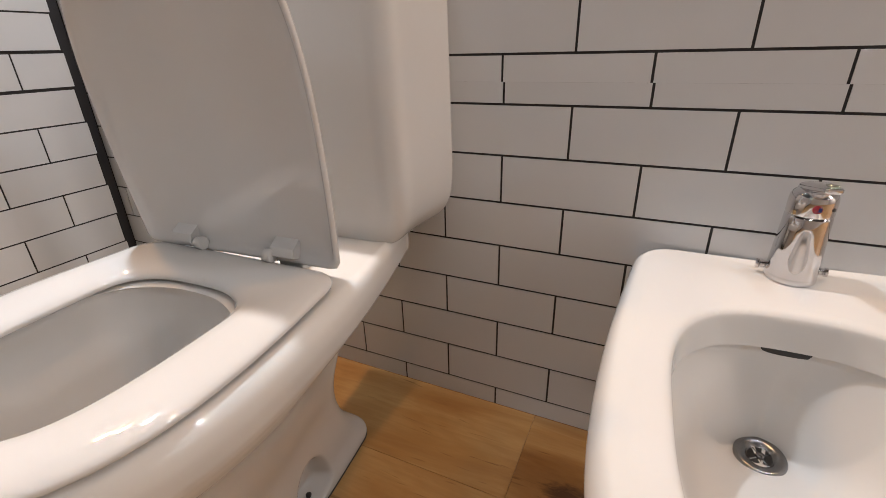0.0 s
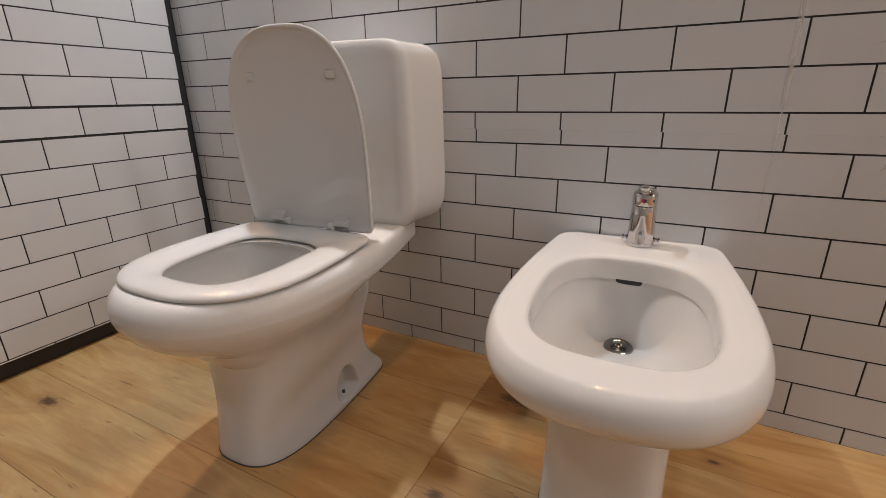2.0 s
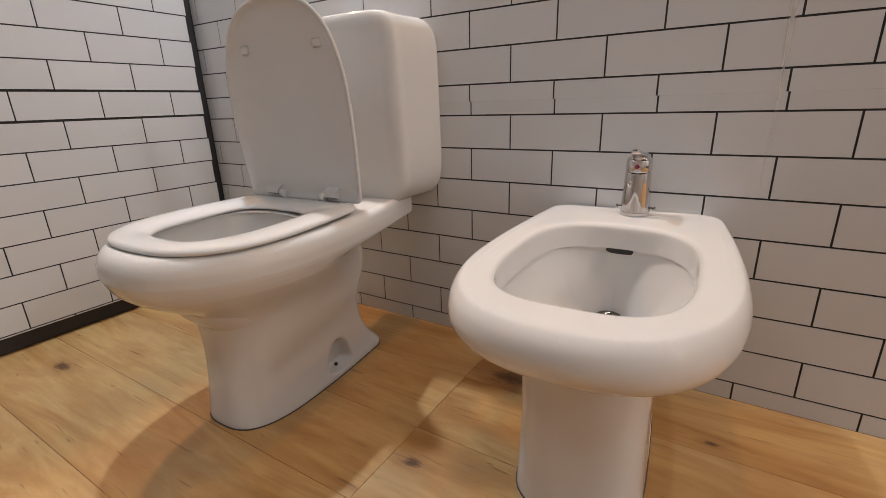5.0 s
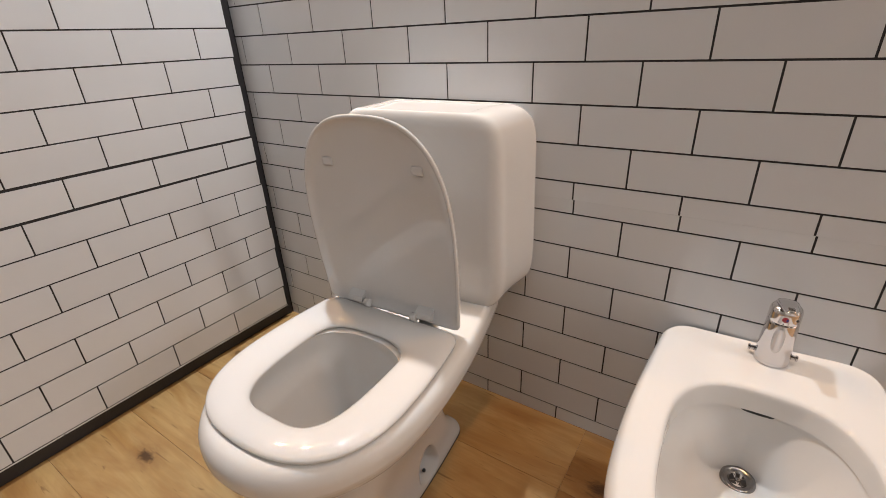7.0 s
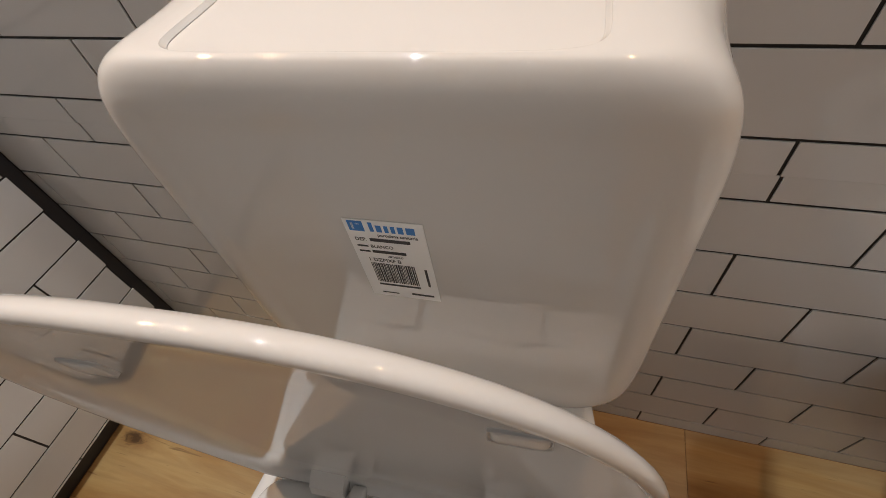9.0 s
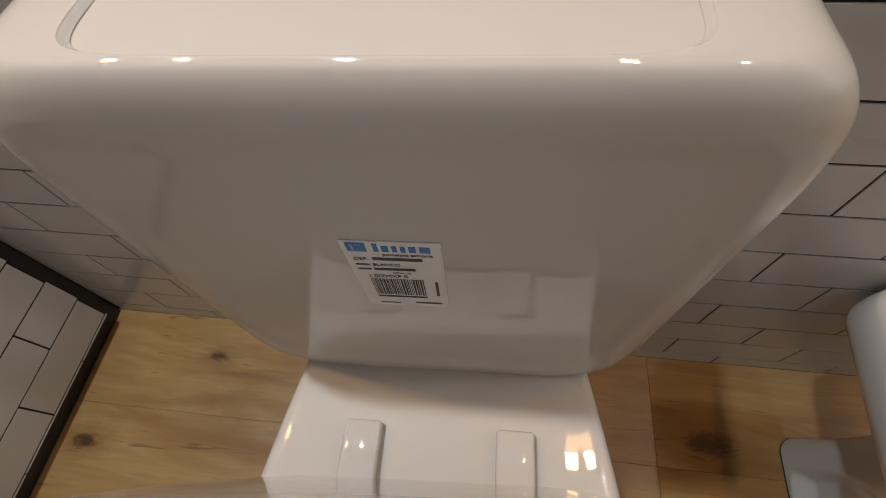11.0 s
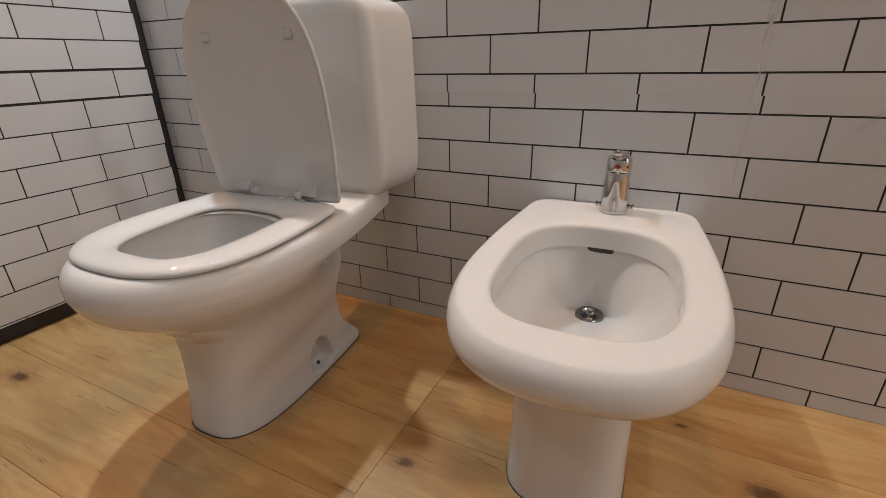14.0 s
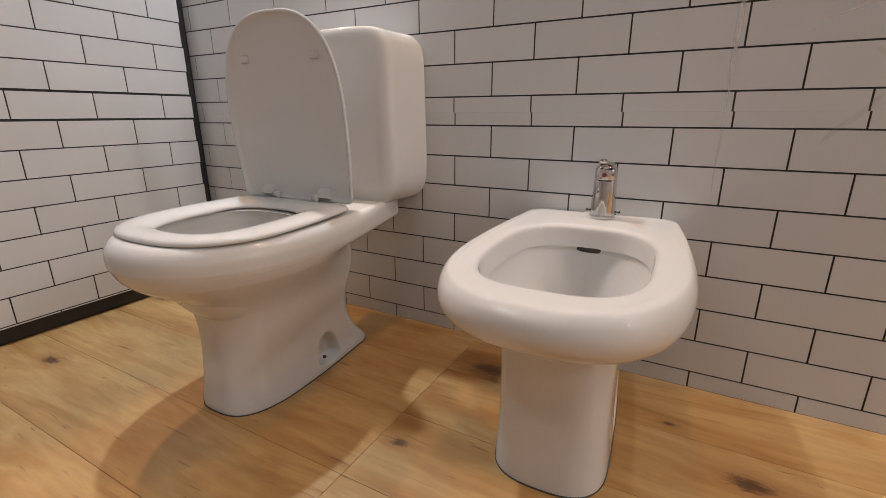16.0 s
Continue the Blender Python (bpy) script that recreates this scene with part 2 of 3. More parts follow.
wall_north = structure("wall_north", box(-3.2, 5.2, 0.0016, 0.12, -0.02, 2.8), GROUT, "tiled back wall in white running-bond tiles with thin black joints", "wall")
wall_west = structure("wall_west", box(-1.10, -1.024, -3.2, 0.0016, -0.02, 1.40), BLACK, "black carrier behind the white tiled side panel", "wall")
panel_west = structure("panel_west", box(-1.0225, XL - 0.0016, -3.19, -0.0285, 0.046, 1.40), GROUT, "side panel of white running-bond tiles with black joints", "wall panel")
# unseen walls and ceiling added to close the room and set its bounced light
structure("wall_east", box(5.2, 5.3, -3.2, 0.12, -0.02, 2.8), PAINT, "plain light grey wall out of view, added to close the room", "wall")
structure("wall_west_far", box(-3.3, -3.2, -3.2, 0.12, -0.02, 2.8), PAINT, "plain light grey wall out of view, added to close the room", "wall")
structure("wall_south", box(-3.3, 5.3, -3.3, -3.2, -0.02, 2.8), PAINT, "plain light grey wall out of view, added to close the room", "wall")
structure("ceiling", box(-3.3, 5.3, -3.3, 0.12, 2.8, 2.88), DARKPAINT, "plain dark grey ceiling", "ceiling")
floor = structure("floor", box(-3.3, 5.3, -3.3, 0.12, -0.06, -0.0015), SEAM, "floor of warm oak-look planks with fine dark joints", "floor")
structure("baseboard", box(-1.0235, -1.0185, -3.19, -0.002, 0.0, 0.060, 0.0012, 1), BLACK, "black metal base profile under the tiled side panel", "baseboard")
structure("trim", box(-1.0235, -1.0165, -0.030, -0.0008, 0.060, 1.40, 0.0012, 1), BLACK, "black metal corner profile between the tiled walls", "trim")

# ---------------------------------------------------------------- toilet
XT = -0.2765
toilet = thing("toilet", "white ceramic close-coupled toilet with raised lid, on the plank floor", "toilet")
toilet.matrix_world = pose(XT, 0, 0, 0, 0, 1.8)
BOWL = [
    (0.0, -0.148, 0.086, 0.04, -0.4, 0.098, -0.567, 2.9),
    (0.012, -0.148, 0.086, 0.04, -0.4, 0.098, -0.567, 2.9),
    (0.04, -0.168, 0.0784, 0.045, -0.42, 0.0933, -0.563, 2.87),
    (0.09, -0.202, 0.0762, 0.04, -0.42, 0.0879, -0.557, 2.81),
    (0.16, -0.212, 0.0785, 0.04, -0.42, 0.0925, -0.553, 2.70),
    (0.215, -0.190, 0.0880, 0.04, -0.42, 0.1090, -0.557, 2.48),
    (0.2524, -0.190, 0.096, 0.04, -0.414, 0.1310, -0.5885, 2.3),
    (0.2824, -0.200, 0.101, 0.04, -0.434, 0.1587, -0.6435, 2.2),
    (0.3040, -0.210, 0.112, 0.04, -0.442, 0.1780, -0.6690, 2.17),
    (0.3160, -0.195, 0.124, 0.038, -0.444, 0.1858, -0.6778, 2.16),
    (0.3225, -0.140, 0.130, 0.034, -0.444, 0.1892, -0.6815, 2.16),
    (0.3290, -0.078, 0.135, 0.030, -0.444, 0.1920, -0.6845, 2.16),
    (0.3350, -0.052, 0.138, 0.028, -0.444, 0.1941, -0.6867, 2.16),
    (0.3430, -0.048, 0.139, 0.028, -0.444, 0.1958, -0.6885, 2.16),
    (0.3604, -0.048, 0.139, 0.028, -0.444, 0.1967, -0.6875, 2.16),
    (0.3754, -0.048, 0.139, 0.028, -0.444, 0.1917, -0.6795, 2.16),
    (0.3834, -0.052, 0.135, 0.03, -0.444, 0.1807, -0.6675, 2.16),
    (0.3844, -0.1, 0.13, 0.03, -0.45, 0.1617, -0.647, 2.2),
    (0.3834, -0.34, 0.1, -2.6, -0.46, 0.1209, -0.618, 2.7),
    (0.3724, -0.348, 0.1, -2.6, -0.46, 0.1153, -0.612, 2.7),
    (0.325, -0.34, 0.1, -2.5, -0.46, 0.122, -0.614, 2.6),
    (0.245, -0.335, 0.1, -2.3, -0.45, 0.11, -0.59, 2.5),
    (0.18, -0.335, 0.1, -2.2, -0.43, 0.082, -0.525, 2.4),
    (0.13, -0.34, 0.1, -2.1, -0.4, 0.0512, -0.446, 2.4),
    (0.12, -0.355, 0.1, -2, -0.39, 0.0279, -0.416, 2.3),
]
bm = vessel(BOWL, 14, 400, ease=(2, 8.5))
for v in bm.verts:  # scooped bolt recess low on both flanks
    x, y, z = v.co
    if 0.012 < z < 0.10 and abs(x) > 0.03 and y < -0.2:
        d = math.hypot((y + 0.318) / 0.034, (z - 0.028) / (0.050 if z > 0.028 else 0.014))
        if d < 1.25:
            k = min(1, max(0, (1.25 - d) / 0.5))
            k = k * k * (3 - 2 * k)
            v.co.x = math.copysign(abs(x) + k * (0.055 - abs(x)), x)
bowl = part("bowl", bm, PORCELAIN, toilet, "glossy white ceramic bowl and pedestal")
for s in (-1, 1):
    part("bolt_hole", lathe([(0.0, -0.002), (0.0042, -0.002), (0.0042, 0.0012), (0.0, 0.0012)], 16), DARK, bowl, "", True, pose(s * 0.0785, -0.3245, 0.0245, 0, s * 60, 0))
part("base_joint", vessel([(-0.001, -0.1465, 0.0873, 0.04, -0.40, 0.0994, -0.5686, 2.9), (0.0024, -0.1465, 0.0873, 0.04, -0.40, 0.0994, -0.5686, 2.9)], 1, 120), CAULK, toilet, "thin dark joint under the pedestal")
# water in the trap
part("water", lathe([(0.0, 0.0), (0.062, 0.0), (0.062, 0.001), (0.0, 0.001)], 40), plain("still_water", (0.36, 0.365, 0.36), 0.02), toilet, "still water in the bowl", True, pose(0, -0.395, 0.146))

TANK = [
    (0.3746, -0.024, 0.1387, 0.02, -0.0963, 0.1335, -0.1483, 6.8),
    (0.3766, -0.009, 0.1635, 0.015, -0.1063, 0.1553, -0.1583, 6.8),
    (0.3878, -0.004, 0.1825, 0.012, -0.1105, 0.1723, -0.1612, 6.8),
    (0.4161, -0.004, 0.1983, 0.01, -0.1108, 0.1881, -0.1628, 6.8),
    (0.4667, -0.004, 0.2034, 0.01, -0.1113, 0.1932, -0.1633, 6.8),
    (0.5578, -0.004, 0.2022, 0.01, -0.113, 0.192, -0.165, 6.8),
    (0.659, -0.004, 0.2004, 0.01, -0.1148, 0.1902, -0.1668, 6.8),
    (0.7147, -0.004, 0.1987, 0.01, -0.1156, 0.1885, -0.1676, 6.8),
    (0.7461, -0.006, 0.1934, 0.012, -0.1156, 0.1832, -0.1676, 6.8),
    (0.7633, -0.01, 0.1842, 0.016, -0.1138, 0.174, -0.1664, 6.8),
    (0.7729, -0.013, 0.1735, 0.018, -0.1108, 0.1635, -0.1645, 7),
    (0.7785, -0.016, 0.160, 0.018, -0.108, 0.1510, -0.1618, 7.4),
    (0.7805, -0.018, 0.145, 0.016, -0.106, 0.1360, -0.1590, 7),
    (0.7808, -0.02, 0.133, 0.013, -0.100, 0.1220, -0.1575, 8),
    (0.7803, -0.021, 0.131, 0.012, -0.100, 0.1200, -0.1563, 8.5),
    (0.7781, -0.0225, 0.1286, 0.012, -0.100, 0.1176, -0.1548, 8.5),
    (0.7775, -0.024, 0.1268, 0.012, -0.100, 0.1158, -0.1532, 8.5),
    (0.7773, -0.04, 0.104, 0.012, -0.098, 0.0930, -0.1320, 7),
]
bm = vessel(TANK, 6, 320)
for v in bm.verts:  # the front is a shallow panel inside rounded borders
    x, y, z = v.co
    if y < -0.12 and 0.40 < z < 0.765:
        k = max(0, min(1, (0.168 - abs(x)) / 0.022)) * max(0, min(1, (0.756 - z) / 0.022)) * max(0, min(1, (z - 0.405) / 0.03))
        v.co.y += 0.003 * k * k * (3 - 2 * k)
tank = part("tank", bm, PORCELAIN, toilet, "white ceramic cistern with rounded edges and a recessed top", True, pose(-0.0081, 0, 0, 0, 0, 0.4))


SEAT_O = (-0.287, 0.165, 0.038, -0.47, 0.1770, -0.654, 2.55)
SEAT_I = (-0.354, 0.1, -2.8, -0.42, 0.098, -0.594, 3.7)
rings = []
for f, z in ((0.22, 0.3925), (0.10, 0.3945), (0.02, 0.3965), (-0.02, 0.3990), (-0.03, 0.4025), (-0.01, 0.4065), (0.06, 0.4105), (0.2, 0.4135), (0.42, 0.4145), (0.65, 0.4125), (0.85, 0.408),
             (0.96, 0.402), (1.0, 0.396), (0.97, 0.3925), (0.9, 0.3915)):
    xy = outline(160, *SEAT_O) * (1 - f) + outline(160, *SEAT_I) * f
    rings.append(np.column_stack([xy, np.full(len(xy), 0.3865 + 0.72 * (z - 0.3915)) + 0.014 * (xy[:, 1] + 0.285)]))
seat = part("seat", loft(rings, closed=True), PLASTIC, toilet, "white plastic seat ring lying on the bowl")
for x, y in ((-0.12, -0.57), (0.12, -0.57), (-0.14, -0.38), (0.14, -0.38)):
    part("bumper", box(x - 0.012, x + 0.012, y - 0.006, y + 0.006, 0.3805, 0.3905 + 0.018 * (y + 0.285), 0.001, 1), RUBBER, seat)

# the lid is shaped lying down, about its hinge line, and then stood up
LID_O = (0.017, 0.160, 0.012, -0.140, 0.166, -0.384, 2.7)
LID_C = (-0.10, 0.1, -2.0, -0.180, 0.060, -0.250, 2.0)
rings = []
for f, z in ((1.3, 0.0135), (0.9, 0.0130), (0.5, 0.0120), (0.2, 0.0100), (0.10, 0.0065), (0.060, 0.0030), (0.045, 0.0006), (0.025, 0.0), (0.006, 0.0008), (-0.002, 0.0030), (0.004, 0.0060), (0.03, 0.0090), (0.10, 0.0120), (0.22, 0.0145), (0.5, 0.0180), (0.9, 0.0195), (1.3, 0.0200)):
    xy = outline(160, *LID_O) * (1 - f) + outline(160, *LID_C) * f
    rings.append(np.column_stack([xy, np.full(len(xy), z)]))
HINGE = pose(-0.0047, -0.286, 0.4140, -85.3, 0, 2.1)
lid = part("lid", loft(rings), PLASTIC, toilet, "white plastic lid standing upright", True, HINGE)
for x in (-0.098, 0.098):
    part("pad", box(x - 0.012, x + 0.012, -0.303, -0.285, 0.0090, 0.0135, 0.0040, 3), RUBBER, lid, "small pale rubber pad")


def rod(x0, x1, r, y, z):
    """A round bar along x with softened ends."""
    a = np.linspace(0, 2 * math.pi, 28, endpoint=False)
    rings = []
    for x, k in ((x0, 0.86), (x0 + 0.0008, 1.0), (x1 - 0.0008, 1.0), (x1, 0.86)):
        rings.append(np.column_stack([np.full(28, x), y + r * k * np.cos(a), z + r * k * np.sin(a)]))
    return loft(rings)


def wedge(x0, x1):
    """The lid's half of a hinge: a knuckle that runs up into a flat tongue on the lid."""
    side = [(0.004, -0.0085), (0.009, 0.001), (0.007, 0.010), (-0.002, 0.0125), (-0.012, 0.0130), (-0.014, 0.0105), (-0.010, 0.003), (-0.006, -0.004)]
    rings = [np.array([(x, y, z) for y, z in side]) for x in (x0, x1)]
    bm = loft(rings)
    bmesh.ops.bevel(bm, geom=[e for e in bm.edges if len(e.link_faces) == 2 and e.calc_face_angle(0) > 0.6], offset=0.0012, segments=2, affect="EDGES", profile=0.5)
    return bm


for s in (-1, 1):
    inner, middle, outer = s * 0.052, s * 0.066, s * 0.101
    part("hinge_arm", wedge(min(middle, outer), max(middle, outer)), PLASTIC, lid, "", False)
    part("hinge_barrel", rod(min(inner, middle) + 0.0006, max(inner, middle) - 0.0006, 0.0088, -0.2900, 0.4085), PLASTIC, toilet)
    part("hinge_cover", box(min(inner, outer) + 0.006, max(inner, outer) - 0.006, -0.275, -0.219, 0.382, 0.4005, 0.003, 3), PLASTIC, toilet, "white rounded hinge cover")

# ---------------------------------------------------------------- sticker on the cistern
sticker = part("sticker", box(-0.031, 0.031, -0.0006, 0, -0.046, 0.046), PAPER, tank, "white paper product sticker with blue print and barcode", False, pose(-0.0076, -0.1634, 0.6215, 1.0, 0, 0))
sticker.scale = (0.93, 1, 1.02)


def bar(x0, x1, z0, z1, material, name="print_bar"):
    part(name, box(x0, x1, -0.0009, -0.0005, z0, z1), material, sticker, "", False)


def words(text, size, x, z, material=INK):
    cu = bpy.data.curves.new("writing", "FONT")
    cu.body, cu.size, cu.extrude = text, size, 0.0001
    ob = new("writing", cu)
    me = bpy.data.meshes.new_from_object(ob.evaluated_get(bpy.context.evaluated_depsgraph_get()))
    bpy.data.objects.remove(ob)
    me.materials.clear()
    me.materials.append(material)
    ob = new("writing", me)
    ob.parent = sticker
    ob.matrix_basis = pose(x, -0.0008, z, 90, 0, 0)


bar(-0.0275, -0.0155, 0.0345, 0.0445, BLUE, "emblem")
bar(-0.0250, -0.0232, 0.0365, 0.0428, PAPER, "emblem_gap")
bar(-0.0215, -0.0180, 0.0412, 0.0425, PAPER, "emblem_gap")
for i, (w, tall) in enumerate(((0.003, 1), (0.0042, 0), (0.003, 0), (0.003, 0), (0.0042, 0), (0.0066, 0))):
    x = -0.011 + sum((0.003, 0.0042, 0.003, 0.003, 0.0042, 0.0066)[:i]) + i * 0.0022
    bar(x, x + w, 0.0350, 0.0440 if tall else 0.0415, BLUE, "brand_block")
words("porcelana sanitaria", 0.0042, -0.0065, 0.0302)
words("DEP.", 0.0050, -0.0265, 0.0240)
bar(-0.014, 0.018, 0.0243, 0.0275, INK)
words("BLANCO", 0.0046, -0.0155, 0.0170)
bar(-0.0265, -0.0175, 0.0175, 0.0190, INK)
bar(-0.0265, -0.0175, 0.0115, 0.0130, INK)
bar(-0.0155, 0.012, 0.0112, 0.0140, INK)
words("ARTICULO", 0.0026, -0.004, 0.0068)
words("1 DZMXF B", 0.0056, -0.022, 0.0008)
rng = random.Random(4)
x = -0.021
while x < 0.016:
    w = rng.choice((0.0004, 0.0007, 0.0011))
    bar(x, x + w, -0.026, -0.0015, INK, "barcode_bar")
    x += w + rng.choice((0.0005, 0.0008))
bar(-0.021, 0.016, -0.0305, -0.0285, INK)
bar(-0.021, -0.006, -0.0415, -0.0405, INK)
bar(0.006, 0.026, -0.0405, -0.0385, INK)
bar(0.0235, 0.0255, -0.026, -0.004, INK)

# ---------------------------------------------------------------- bidet
bidet = thing("bidet", "white ceramic pedestal bidet on the plank floor against the tiled wall", "bidet")
bidet.matrix_world = pose(0.3703, 0, 0, 0, 0, 1.9)
BASIN = [
    (0.0, -0.12, 0.088, 0.03, -0.35, 0.096, -0.447, 2.8),
    (0.01, -0.12, 0.088, 0.03, -0.35, 0.096, -0.447, 2.8),
    (0.08, -0.13, 0.085, 0.03, -0.35, 0.093, -0.443, 2.8),
    (0.17, -0.135, 0.084, 0.03, -0.35, 0.092, -0.442, 2.8),
    (0.24, -0.13, 0.087, 0.03, -0.36, 0.097, -0.449, 2.8),
    (0.2643, -0.0813, 0.1053, 0.03, -0.3412, 0.1191, -0.4738, 2.835),
    (0.2846, -0.038, 0.1256, 0.03, -0.3335, 0.147, -0.5162, 2.735),
    (0.3054, -0.004, 0.1495, 0.04, -0.3313, 0.1734, -0.56, 2.485),
    (0.3248, -0.004, 0.1639, 0.04, -0.3196, 0.1846, -0.583, 2.485),
    (0.3433, -0.004, 0.1674, 0.04, -0.3141, 0.1872, -0.5907, 2.485),
    (0.3613, -0.004, 0.1654, 0.04, -0.3141, 0.1837, -0.5867, 2.485),
    (0.3733, -0.004, 0.1584, 0.04, -0.3141, 0.1757, -0.5767, 2.485),
    (0.3763, -0.012, 0.1474, 0.04, -0.3141, 0.1617, -0.5657, 2.635),
    (0.3765, -0.080, 0.1, -2.9, -0.311, 0.1520, -0.5450, 2.95),
    (0.3764, -0.1230, 0.1, -2.69, -0.309, 0.1440, -0.5290, 3.20),
    (0.3755, -0.1345, 0.1, -2.69, -0.309, 0.1328, -0.518, 3.23),
    (0.3725, -0.1405, 0.1, -2.69, -0.309, 0.1272, -0.5115, 3.23),
    (0.3670, -0.1430, 0.1, -2.69, -0.309, 0.1251, -0.5085, 3.23),
    (0.3513, -0.144, 0.1, -2.69, -0.309, 0.1243, -0.507, 3.23),
    (0.3348, -0.145, 0.1, -2.69, -0.309, 0.1238, -0.506, 3.23),
    (0.3331, -0.1445, 0.1, -2.69, -0.309, 0.1243, -0.5065, 3.23),
    (0.3325, -0.1385, 0.1, -2.59, -0.309, 0.1298, -0.512, 3.13),
    (0.3293, -0.1355, 0.1, -2.39, -0.309, 0.1318, -0.514, 3.03),
    (0.3214, -0.1348, 0.1, -2.332, -0.3192, 0.1326, -0.5174, 2.844),
]


def basin_rings(keys, steps=12, count=360):
    """The outer shell and the rim, and inside them a trough that falls towards the drain and ends in a steep back wall."""
    rows = []
    for z, *o in keys:
        xy = outline(count, *o)
        rows.append(np.column_stack([xy, np.full(len(xy), z)]).ravel())
    made = [r.reshape(-1, 3) for r in catmull(rows, steps)]
    edge, top = made[-1][:, :2], made[-1][0, 2]
    centre = np.array((-0.0035, -0.172))
    out = edge - centre
    rim = 0.022 * out / np.hypot(*out.T)[:, None]
    turn = np.degrees(np.arctan2(np.abs(out[:, 0]), out[:, 1]))
    rear = edge[turn < 100]
    rear = rear[np.argsort(rear[:, 0])]
    wide = np.interp(90, turn[np.argsort(turn)], np.abs(out[:, 0])[np.argsort(turn)])
    for s in np.linspace(0.985, 0.0, 90):
        xy = centre + rim + (out - rim) * s
        x, y = np.abs(xy[:, 0] - centre[0]), xy[:, 1]
        low = 0.2035 + 0.115 * np.maximum(0, centre[1] - y)
        trough = low + (top - low) * np.where(turn > 90, s ** 2.7, np.clip((x - 0.022) / (wide - 0.022), 0, 1) ** 2.7)
        # the back wall, a shallow arc in plan that stands on the drain
        back = np.interp(xy[:, 0], rear[:, 0], rear[:, 1])
        foot = np.minimum(-0.1500 - 0.085 * (x / 0.125) ** 1.3, back - 0.006)
        wall = low + (top - low) * np.clip((y - foot) / (back - foot), -0.5, 1)
        made.append(np.column_stack([xy, (trough + wall + np.sqrt((trough - wall) ** 2 + 0.004 ** 2)) / 2 - 0.002 * (1 - s)]))
    return made


bm = loft(basin_rings(BASIN))
for v in bm.verts:
    x, y, z = v.co
    if 0.012 < z < 0.19 and abs(x) > 0.03 and -0.30 < y < -0.15:
        d = math.hypot((y + 0.228) / 0.046, (z - 0.028) / (0.135 if z > 0.028 else 0.014))
        if d < 1.25:
            k = min(1, max(0, (1.25 - d) / 0.5))
            k = k * k * (3 - 2 * k)
            v.co.x = math.copysign(abs(x) + k * (0.060 - abs(x)), x)
basin = part("basin", bm, PORCELAIN, bidet, "glossy white ceramic basin and pedestal")
for s in (-1, 1):
    part("bolt_hole", lathe([(0.0, -0.002), (0.0042, -0.002), (0.0042, 0.0012), (0.0, 0.0012)], 16), DARK, basin, "", True, pose(s * 0.070, -0.224, 0.024, 0, s * 60, 0))
part("base_joint", vessel([(-0.001, -0.119, 0.0895, 0.03, -0.35, 0.0975, -0.4488, 2.8), (0.0022, -0.119, 0.0895, 0.03, -0.35, 0.0975, -0.4488, 2.8)], 1, 120), CAULK, bidet, "thin dark joint under the pedestal")
drain = part("drain", lathe([(0.0, 0.0005), (0.0125, 0.0005), (0.0138, 0.0022), (0.0165, 0.0040), (0.0215, 0.0056), (0.0245, 0.0050), (0.0264, 0.0030), (0.0268, 0.0), (0.026, -0.003), (0.0, -0.003)], 48), STEEL, bidet,
             "round steel drain ring", True, pose(-0.0035, -0.172, 0.2035, 8, 0, 0))
part("strainer_well", lathe([(0.0, 0.0010), (0.0124, 0.0010), (0.0124, 0.0006), (0.0, 0.0006)], 32), DARK, drain)
for a in (0, 90):
    part("strainer_bar", box(-0.0125, 0.0125, -0.0009, 0.0009, 0.0008, 0.0018, 0.0003, 1), STEEL, drain, "", True, pose(0, 0, 0, 0, 0, a + 30))
part("strainer_boss", lathe([(0.0, 0.005), (0.004, 0.0045), (0.005, 0.0015), (0.0, 0.0012)], 20), STEEL, drain)
part("overflow_slot", blade([(-0.0036, 0, 0.0275, 0.0078), (-0.0028, 0, 0.0285, 0.0086), (0.003, 0, 0.0285, 0.0086)]), DARK, bidet, "dark overflow slot below the rim", True, pose(0.0026, -0.1330, 0.3290, 5, 0, 0))
mark = part("printed_mark", box(-0.0006, 0.0015, -0.016, 0.016, -0.0062, 0.0062, 0.0004, 1), plain("pale_grey_transfer", (0.52, 0.51, 0.51), 0.12), bidet, "pale printed mark on the ceramic flank", False, pose(-0.1598, -0.120, 0.345, 0, 9, 0))
for k, (w, tall) in enumerate(((0.0010, 1), (0.0016, 0), (0.0014, 0), (0.0016, 0), (0.0014, 0), (0.0018, 0), (0.0014, 0))):
    y = -0.0135 + k * 0.0041
    part("print_bar", box(-0.0009, 0.0, y, y + w, -0.0035, 0.0045 if tall else 0.0012), INK, mark, "", False)

plug = thing("drain_plug", "round polished chrome drain plug lying in the bidet basin", "plug", (0.3815, -0.3600, 0.2409))
part("dome", lathe([(0.0, 0.011), (0.008, 0.0105), (0.013, 0.0085), (0.0165, 0.006), (0.0172, 0.0045), (0.023, 0.0035), (0.0245, 0.0015), (0.0235, 0.0), (0.0, 0.0)], 40), STEEL, plug, "", True, pose(0, 0, 0, -20, 0, 0))

